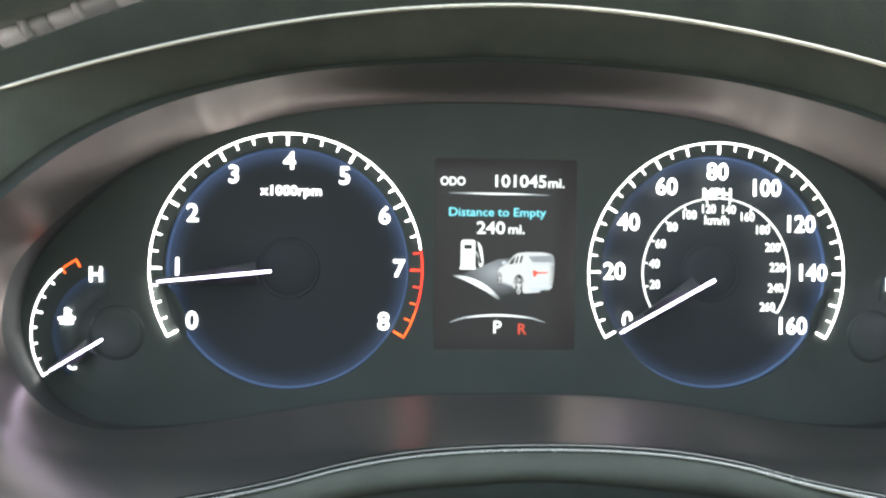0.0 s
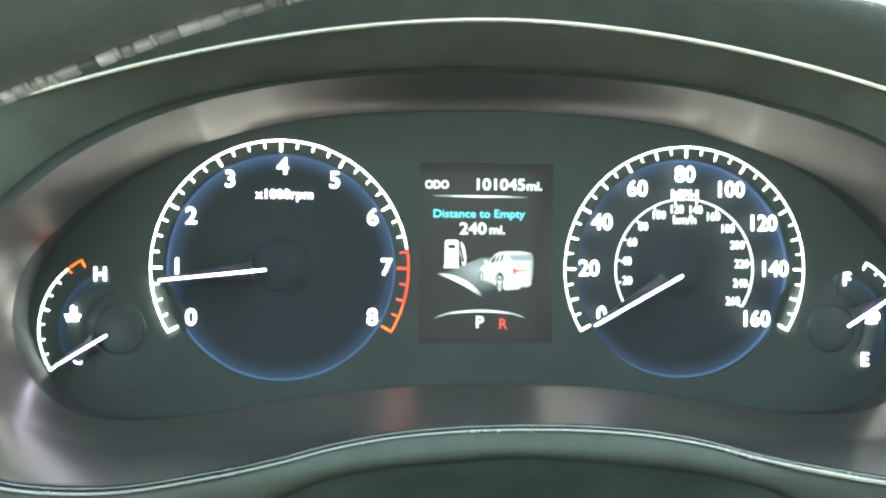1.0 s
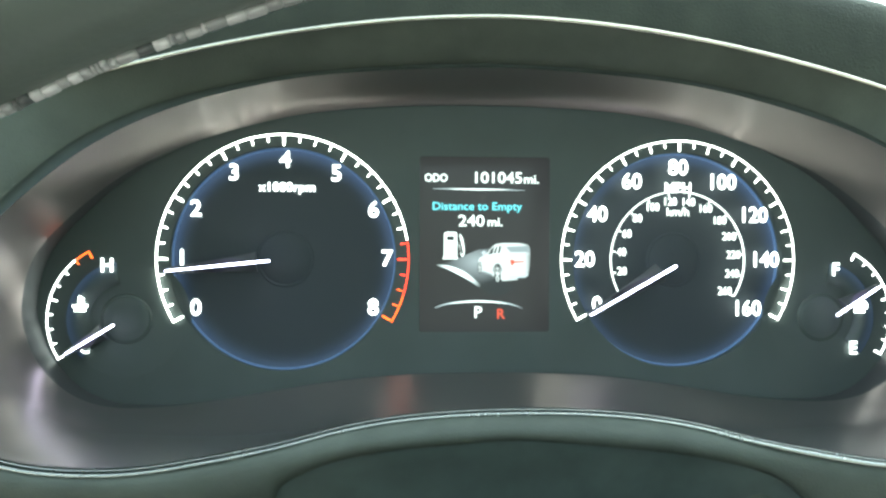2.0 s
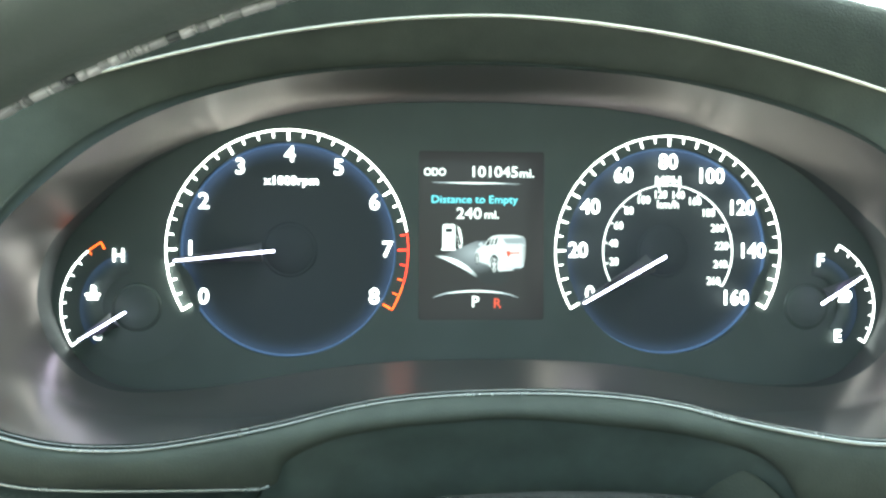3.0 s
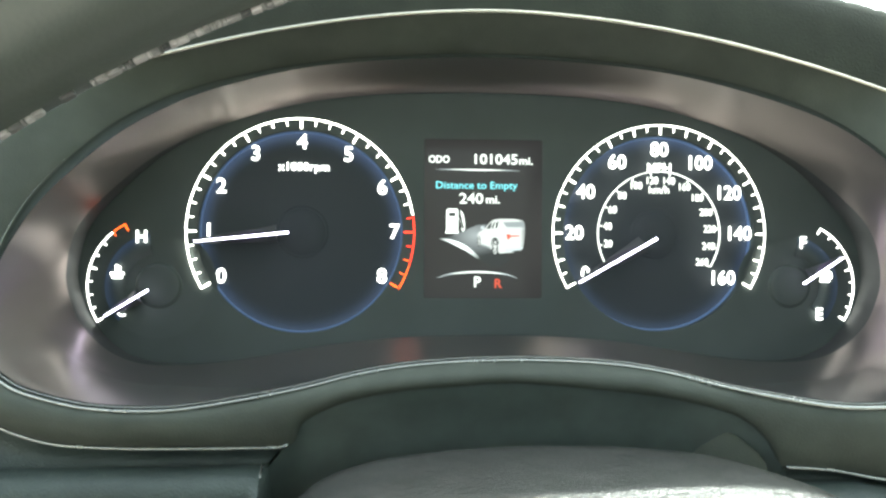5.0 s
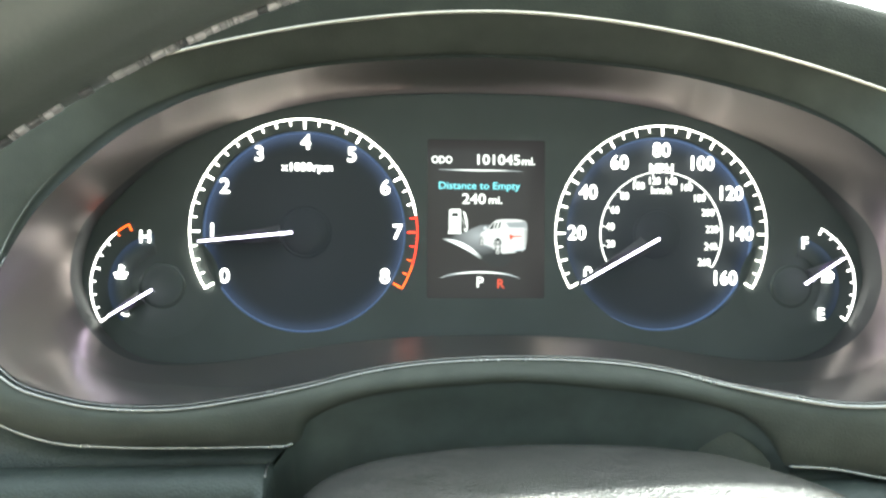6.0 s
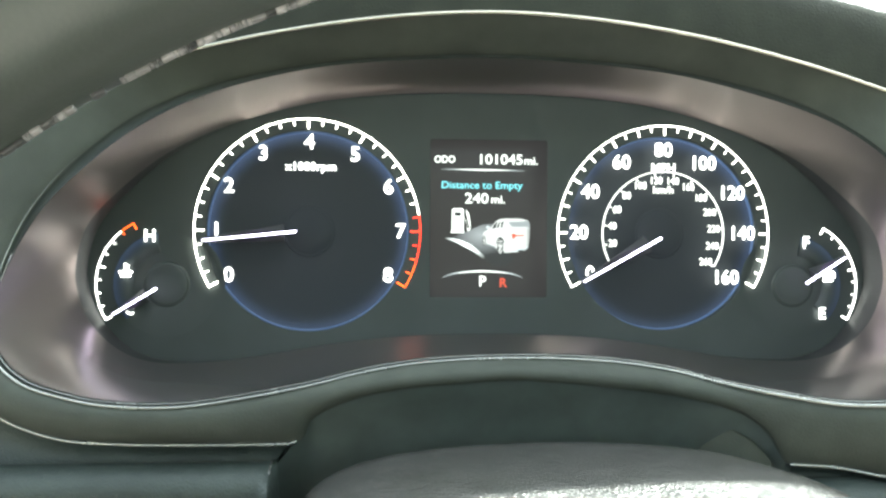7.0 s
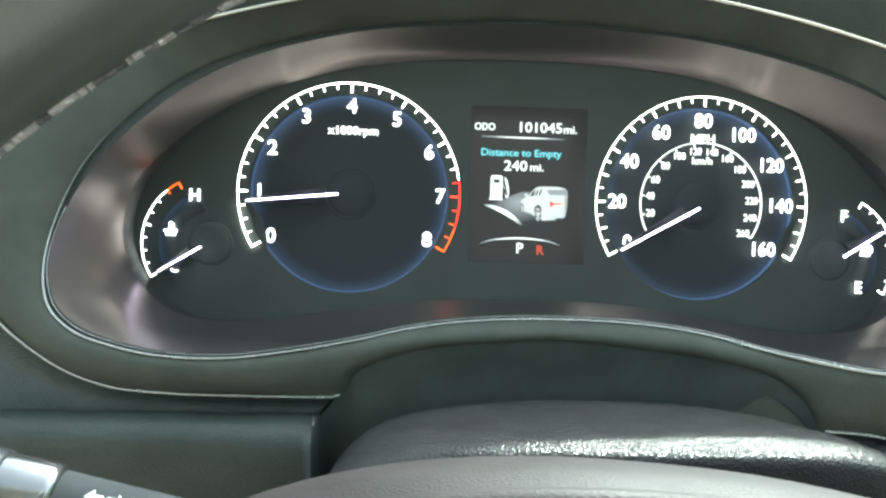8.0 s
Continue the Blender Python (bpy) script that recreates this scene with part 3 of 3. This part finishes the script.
for cx, cy, rx, ry in ((368, 645, 11, 33), (468, 683, 19, 52)):
    ring = [(cx + rx * math.cos(2 * math.pi * i / 28), cy + ry * math.sin(2 * math.pi * i / 28)) for i in range(28)]
    shown("screen_car", ring, M_TFTK, .0002)
    shown("screen_car", [(cx + (x - cx) * .70, cy + (y - cy) * .80) for x, y in ring], M_TFTB, .00026)
    for k in range(5):
        a = 2 * math.pi * (k + .3) / 5
        spot = [(cx + rx * .5 * math.cos(a) + rx * .2 * math.cos(b), cy + ry * .5 * math.sin(a) + ry * .2 * math.sin(b)) for b in (math.pi * i / 4 for i in range(8))]
        shown("screen_car", spot, M_TFTK, .0003)
shown("screen_car", [(440, 668), (446, 640), (458, 624), (472, 622), (486, 634), (494, 660), (490, 664), (482, 642), (471, 631), (459, 633), (449, 648), (444, 670)], M_TFTK, .0002)
shown("screen_car", [(384, 662), (440, 682), (440, 690), (384, 671)], M_TFTG, .0002)
shown("screen_car", [(510, 566), (520, 590), (530, 640), (526, 690), (522, 690), (526, 640), (516, 592), (506, 568)], M_TFTM, .0002)
shown("screen_car", [(536, 566), (650, 566), (650, 571), (536, 572)], M_TFTM, .0002)
shown("screen_car", [(530, 690), (600, 686), (642, 678), (640, 688), (612, 706), (530, 712)], M_TFTM, .00018)
shown("screen_car", [(538, 603), (552, 600), (566, 609), (618, 608), (618, 615), (564, 618), (552, 634), (544, 632)], M_TFTR, .0002)
shown("screen_car", [(536, 668), (590, 664), (642, 656), (642, 660), (590, 669), (538, 673)], M_TFTM, .0002)
shown("screen_car", [(572, 707), (585, 703), (620, 699), (618, 706), (590, 713)], M_TFTK, .0002)
part("housing", slab([(v.x * 1.03, v.z * 1.04) for v in PLATE[::4]], .026, .034), M_VOID, cluster, "black rear housing", smooth=False)

# ---- dashboard ----
dash = thing("dashboard", "dark grey dashboard with a hooded binnacle and thin chrome lines", "dashboard", kind="structure")
rows = []
for q, out in ((0, 0), (.03, .0016), (.10, .0030), (.25, .0042), (.45, .0046), (.65, .0040), (.82, .0026), (.94, .0010), (1, 0)):
    rows.append([a.lerp(b, q) + Vector((0, -out * (1 if b.z < 0 else .15 + .85 * max(0, 1 - b.z / .05)), 0)) for a, b in zip(OPENING, FRAME)])
part("binnacle_frame", grid(rows, True), M_FASCIA, dash, "dark moulded frame round the instruments")
rows = [[a.lerp(b, q) + Vector((0, d, 0)) for a, b in zip(EDGE, OPENING)] for q, d in ((0, .0002), (.06, .0010), (.8, .0010), (1, -.0004))]
part("lens_seam", grid(rows, True), M_SEAM, dash, "thin dark gap round the surround")
nn = len(OPENING)
bead = [EDGE[i].lerp(OPENING[i], .36) + Vector((0, -.0001, .0001)) for i in range(nn) if OPENING[i].z < -.01]
part("seam_bead", tube(bead, .00026, 6), M_LIP, dash, "fine pale line in the gap")
low = [OPENING[i].lerp(FRAME[i], .01) + Vector((0, -.0016, .0003)) for i in range(nn) if OPENING[i].z < .03]
part("lip_strip", tube(low, .00055, 8, radii=[(.00055 + .00030 * ease((v.x - .04) / .06)) * min(1, max(.02, (.03 - v.z) / .075)) for v in low]), M_LIP, dash, "narrow polished lip")


def brow_z(x):
    return .092 - .0305 * (abs(x) / .17) ** 1.85


xs = [-.26 + .52 * i / 80 for i in range(81)]
part("chrome_strip", tube([Vector((x, -.051, brow_z(x) + .0002)) for x in xs if x > -.181], .0008, 8), M_CHROME, dash, "thin bright chrome line over the hood")
rng = random.Random(11)
fine = [-.26 + .52 * i / 280 for i in range(281)]
rows = []
for dy, dz in ((.0004, 0), (.0012, .003), (.004, .0115), (.008, .0205), (.014, .0312), (.020, .0340), (.026, .0360), (.033, .0374), (.042, .0380), (.054, .0378), (.070, .036), (.10, .032), (.18, .020), (.32, .0), (.60, -.03)):
    grain = .0005 if .015 < dy < .11 else 0
    rows.append([Vector((x * (1 + dz * 2), -.050 + dy, brow_z(x) + .0008 + dz * (1 + .19 * min(1, (x / .18) ** 2)) + rng.uniform(-grain, grain))) for x in fine])
part("hood_top", grid(rows), M_HOOD, dash, "soft dark vinyl hood")

# lower panels either side of the column, with a chrome line along their top
LINE_L = [Vector(v) for v in ((-.262, -.085, .030), (-.245, -.086, .000), (-.230, -.089, -.028), (-.2132, -.093, -.0512), (-.1910, -.0955, -.0683), (-.170, -.0958, -.0770), (-.147, -.096, -.0794), (-.118, -.096, -.0800), (-.0868, -.096, -.0800))]
LINE_R = [Vector(v) for v in ((.104, -.0965, -.0898), (.122, -.0965, -.0912), (.145, -.0965, -.0955), (.170, -.0965, -.098), (.200, -.095, -.094), (.230, -.092, -.078), (.262, -.088, -.040))]
for line, drop in ((LINE_L, 0.0), (LINE_R, -.009)):
    pts = spline(line, 8)
    tip = [pts[-1] + Vector(v) for v in ((.0018, .0002, .0003), (.0036, .0004, .0011))] if drop == 0 else []
    part("chrome_line", tube(pts + tip, .00065, 8), M_LIP, dash, "thin satin chrome line")
    edge = [Vector((min(p.x, -.0925) if drop == 0 else max(p.x, .108), 0, min(p.z - .004, -.0882 + drop))) for p in pts]
    rows = [[p + Vector((0, .001, -.0003)) for p in pts], [p + Vector((0, .004, -.0022)) for p in pts],
            [Vector((e.x, -.0895, e.z)) for e in edge]]
    rows += [[Vector((e.x, y, e.z + .0013 + d)) for e in edge] for y, d in ((-.0940, .0003), (-.1010, -.0001), (-.1055, -.0018), (-.1082, -.0045), (-.1096, -.0080), (-.1090, -.0125), (-.0985, -.040), (-.070, -.12))]
    part("knee_panel", grid(rows), M_KNEE, dash, "grained dark lower panel")
    k = len(pts) - 1 if drop == 0 else 0
    part("panel_end", grid([[r[k] for r in rows], [r[k] + Vector((.002 if drop == 0 else -.002, .004, 0)) for r in rows], [r[k] + Vector((.003 if drop == 0 else -.003, .07, 0)) for r in rows]]), M_KNEE, dash)
    if drop == 0:
        # bright bead put where the rounded corner catches a highlight
        nose = [rows[n][k] + Vector((.0004, -.0002, .0002)) for n in (3, 4, 5)]
        part("corner_glint", tube(spline(nose, 5), .0007, 8, r2=.0003), M_LIP, dash, "bright bead standing in for a glint on the panel's corner")

# tunnel for the column under the frame's arch
arch = [Vector((-.0945, -.094, -.20)), Vector((-.094, -.094, -.12)), Vector((-.0905, -.094, -.0880))] + [v + Vector((0, .0004, .0004)) for v in spline(frame_left[13:], 8)] + [v + Vector((0, .0004, .0004)) for v in spline(frame_right[13:][::-1], 8)][1:] + [Vector((.105, -.094, -.0905)), Vector((.1065, -.094, -.12)), Vector((.107, -.094, -.20))]
rows = [arch] + [[Vector((v.x * k, y, v.z - d * max(0, (v.z + .12) / .063) if v.z > -.12 else v.z)) for v in arch] for k, y, d in ((.997, -.091, .009), (.99, -.083, .028), (.98, -.070, .060))]
part("column_tunnel", grid(rows), M_DARK, dash, "unlit opening round the column")
part("tunnel_back", slab([(v.x, v.z) for v in rows[3]], -.0705, -.0685), M_DARK, dash, smooth=False)
# rest of the dash top and front, out to the doors
part("dash_body", slab([(-.75, -.40), (.85, -.40), (.85, .02), (.40, .05), (.26, .03), (.24, -.06), (.2, -.12), (-.2, -.12), (-.262, -.06), (-.262, .03), (-.40, .05), (-.75, .02)], .020, .10), M_HOOD, dash, smooth=False)

# ---- column shroud ----
column = thing("steering_column_cover", "coarse grained dark grey plastic steering column cover", "column cover", (.006, -.10, -.10))
rows = []
for y, w, top in ((-.025, .062, -.1000), (-.07, .078, -.0900), (-.105, .086, -.0805), (-.128, .090, -.0735), (-.140, .0905, -.0722), (-.160, .091, -.0716), (-.176, .0915, -.0710), (-.187, .0915, -.0707), (-.194, .0915, -.0708), (-.1995, .0915, -.07115), (-.2033, .0914, -.0717), (-.2056, .0913, -.0725), (-.2069, .0912, -.0736), (-.2077, .091, -.0754), (-.2081, .0905, -.081), (-.2083, .089, -.088), (-.2083, .088, -.098)):
    r = []
    for i in range(49):
        x = -1.12 + 2.24 * i / 48
        drop = .0125 * abs(x) ** (2.2 if y > -.15 else 2.2 + 1.2 * min(1, (-.15 - y) / .03)) + .030 * abs(x) ** 9
        r.append(Vector((x * w * 1.08, y + .10 + .012 * x * x * (1 if y < -.15 else 0), top - drop + .10)))
    rows.append(r)
part("upper_shell", grid(rows), M_SHROUD, column, "grained upper shell")
rows = [[Vector((x * 1.0, y + .10, z + .10)) for x, z in ((-.085, -.112), (-.07, -.16), (0, -.175), (.07, -.16), (.085, -.112))] for y in (-.03, -.186)]
part("lower_shell", grid(rows), M_KNEE, column)

edge = [(.058, -.0712, .030), (.066, -.0718, .022), (.074, -.0733, .0150), (.0820, -.0762, .0100), (.0865, -.0786, .0078), (.0905, -.0814, .0060), (.0945, -.0850, .0056), (.0972, -.0886, .0054)]
part("boot", grid([[Vector((x - .006, y + dy, z + .10 - d)) for x, z, y in edge] for d, dy in ((0, .002), (.0004, .0003), (.0012, 0), (.020, -.002))]), M_FASCIA, column, "dark rubber boot")
# ---- steering wheel ----
WC, WT = Vector((0, -.3327, -.1295)), 10.0
wheel = thing("steering_wheel", "dark leather steering wheel with painted glints along its rim and grey hub", "steering wheel", WC)
wheel.rotation_euler = (radians(-WT), 0, 0)
rows = []
RIM_IN, RIM_A, RIM_B = .1727, .0150, .0170
for i in range(160):
    a = 2 * math.pi * i / 160
    r = []
    for j in range(20):
        q = 2 * math.pi * j / 20
        rad = RIM_IN + RIM_A - RIM_A * math.cos(q)
        r.append(Vector((rad * math.cos(a), RIM_B * math.sin(q), rad * math.sin(a))))
    rows.append(r)
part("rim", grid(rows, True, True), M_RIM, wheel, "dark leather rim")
# small pale blocks stand in for glints along the rim's inner edge
bm = bmesh.new()
bmesh.ops.create_cube(bm, size=1)
bmesh.ops.scale(bm, vec=(.0007, .0015, .0022), verts=bm.verts)
bmesh.ops.bevel(bm, geom=bm.edges[:], offset=.0002, segments=1, affect="EDGES")
GLINT_MESH = mesh_of("stitch", bm, M_GLINT)
rng = random.Random(4)
deg = 88.0
while deg < 152:
    long = rng.choice((.2, .25, .35, .5, .7, .9))
    step = math.degrees(.0022 * long / RIM_IN)
    mid = deg + step / 2
    if not (121.6 < mid < 122.4 or 122.9 < mid < 124.0):
        a = radians(mid)
        rr = RIM_IN + .0002
        part("stitch", GLINT_MESH, None, wheel, at=Matrix.Translation((rr * math.cos(a), rng.uniform(.0033, .0037), rr * math.sin(a))) @ pose(0, 0, 0, 0, -mid, 0) @ Matrix.Diagonal((1, rng.uniform(.85, 1.15), long * 1.04, 1)))
    deg += step
# hub: a padded cover with rounded outline, turned a little with the wheel
rows = []
for q, y in ((1.0, .030), (1.0, .012), (.985, .003), (.9660, -.0008), (.9645, -.0012), (.9625, -.0030), (.9600, -.0036), (.95, -.0050), (.88, -.0095), (.70, -.014), (.40, -.018), (.05, -.019)):
    r = []
    for i in range(96):
        a = 2 * math.pi * i / 96
        c, s = math.cos(a), math.sin(a)
        x, z = .120 * q * abs(c) ** .88 * (1 if c > 0 else -1), .0766 * q * abs(s) ** .76 * (1 if s > 0 else -1)
        t = radians(-4.4)
        r.append(Vector((x * math.cos(t) - z * math.sin(t) - .0158, y + .0339, x * math.sin(t) + z * math.cos(t) + .0036)))
    rows.append(r)
bm = grid(rows, True)
part("hub_cover", bm, M_HUB, wheel, "soft grey padded hub")
for side in (-1, 1):
    rows = []
    for i in range(9):
        x = side * (.095 + .085 * i / 8)
        h = .026 - .006 * math.sin(math.pi * i / 8)
        rows.append([Vector((x, .020 + .010 * math.cos(2 * math.pi * j / 12) - .012 * i / 8, -.020 + h * math.sin(2 * math.pi * j / 12))) for j in range(12)])
    part("spoke", grid(rows, True), M_HUB, wheel)

# ---- turn signal stalk ----
stalk = thing("turn_signal_stalk", "grey indicator stalk with white printed arrows", "indicator stalk", (-.1188, -.200, -.1005))
stalk.rotation_euler = (0, radians(10.5), 0)
sections = [(.050, .0085, .010), (.030, .0095, .0115), (.0, .0105, .0130), (-.020, .0110, .0140), (-.0315, .0112, .0145)]
rows = [[Vector((x, a * math.cos(2 * math.pi * j / 24), b * math.sin(2 * math.pi * j / 24))) for j in range(24)] for x, a, b in sections]
part("lever", grid(rows, True), M_STALK, stalk, "grey plastic lever")
rows = [[Vector((x, a * math.cos(2 * math.pi * j / 24), a * 1.25 * math.sin(2 * math.pi * j / 24))) for j in range(24)] for x, a in ((-.0315, .0100), (-.0318, .0122), (-.034, .0128), (-.044, .0130), (-.046, .0128))]
part("collar", grid(rows, True), M_SILVER, stalk, "satin silver ring")
rows = [[Vector((x, a * math.cos(2 * math.pi * j / 24), a * 1.25 * math.sin(2 * math.pi * j / 24))) for j in range(24)] for x, a in ((-.046, .0115), (-.0465, .0135), (-.060, .0138), (-.085, .0130), (-.090, .010), (-.091, .002))]
part("twist_end", grid(rows, True), M_GLOSSBLACK, stalk, "black twist switch")
printed = Matrix.Translation((0, -.0072, .0115)) @ pose(0, 0, 0, -45)
for x0, d in ((-.0212, -1), (-.0158, 1)):
    o = [(x0 + d * u, v) for u, v in ((.0025, 0), (.0004, .0022), (.0004, .0010), (-.0022, .0010), (-.0022, -.0010), (.0004, -.0010), (.0004, -.0022))]
    part("arrow_print", slab(o, -.0005, .0009), M_PRINT, stalk, at=printed)
for x0, w in ((-.0104, .0016), (-.0074, .0007), (-.0058, .0005)):
    part("lamp_print", slab([(x0 - w, -.0018), (x0 + w, -.0014), (x0 + w, .0014), (x0 - w, .0018)], -.0005, .0009), M_PRINT, stalk, at=printed)

# ---- the rest of the car, unseen: plain sheets added to close the place and shape its light ----
def panel(name, corners, mat, label, thick=.02):
    """A plain sheet with thickness through four corners."""
    c = [Vector(v) for v in corners]
    n = (c[1] - c[0]).cross(c[2] - c[0]).normalized() * thick
    bm = bmesh.new()
    a, b = [bm.verts.new(v) for v in c], [bm.verts.new(v + n) for v in c]
    bm.faces.new(a)
    bm.faces.new(b[::-1])
    for i in range(4):
        bm.faces.new((a[i], b[i], b[(i + 1) % 4], a[(i + 1) % 4]))
    return tagged(new(name, mesh_of(name, bm, mat, False)), label, "car interior", kind="structure")


panel("ceiling", [(-.75, -.60, .52), (.95, -.60, .52), (.95, -2.2, .52), (-.75, -2.2, .52)], M_HEADLINER, "pale cloth headliner of the car")
panel("wall_left", [(-.76, .62, .06), (-.76, -2.2, .06), (-.76, -2.2, -.60), (-.76, .62, -.60)], M_TRIMCLOTH, "beige door panel below the window")
panel("wall_right", [(.96, .62, .02), (.96, -2.2, .02), (.96, -2.2, -.60), (.96, .62, -.60)], M_TRIMCLOTH, "beige door panel below the window")
panel("wall_back", [(-.76, -2.2, -.1), (.96, -2.2, -.1), (.96, -2.2, -.60), (-.76, -2.2, -.60)], M_TRIMCLOTH, "beige rear seat back")
panel("wall_front", [(-.76, .62, -.60), (.96, .62, -.60), (.96, .62, -.02), (-.76, .62, -.02)], M_HOOD, "dark bulkhead in front of the footwell")
panel("dash_top", [(-.76, .10, .025), (.96, .10, .025), (.96, .62, -.02), (-.76, .62, -.02)], M_HOOD, "soft dark vinyl top of the dashboard")
panel("floor", [(-.76, .62, -.60), (.96, .62, -.60), (.96, -2.2, -.60), (-.76, -2.2, -.60)], M_TRIMCLOTH, "beige carpet floor of the car")
# the lawn, one sheet out to the horizon; an unseen bank is added beside the car to tint its light green
def lawn_height(x, y):
    return -.95 + 4.2 * ease((x - 3.0) / 4.5) * ease((14 - abs(y + 1)) / 8) + .12 * noise.noise(Vector((x * .35, y * .35, 0)))


cross = [-300, -120, -50, -22, -10, -6] + [-4 + .5 * i for i in range(41)] + [20, 28, 50, 120, 300]
along = [-300, -120, -50, -28, -20] + [-16 + 1.0 * i for i in range(33)] + [20, 28, 50, 120, 300]
tagged(new("ground", mesh_of("ground", grid([[(x, y, lawn_height(x, y)) for x in cross] for y in along]), M_GRASS)), "green lawn outside the car, with an unseen bank added for green light", "lawn", kind="structure")
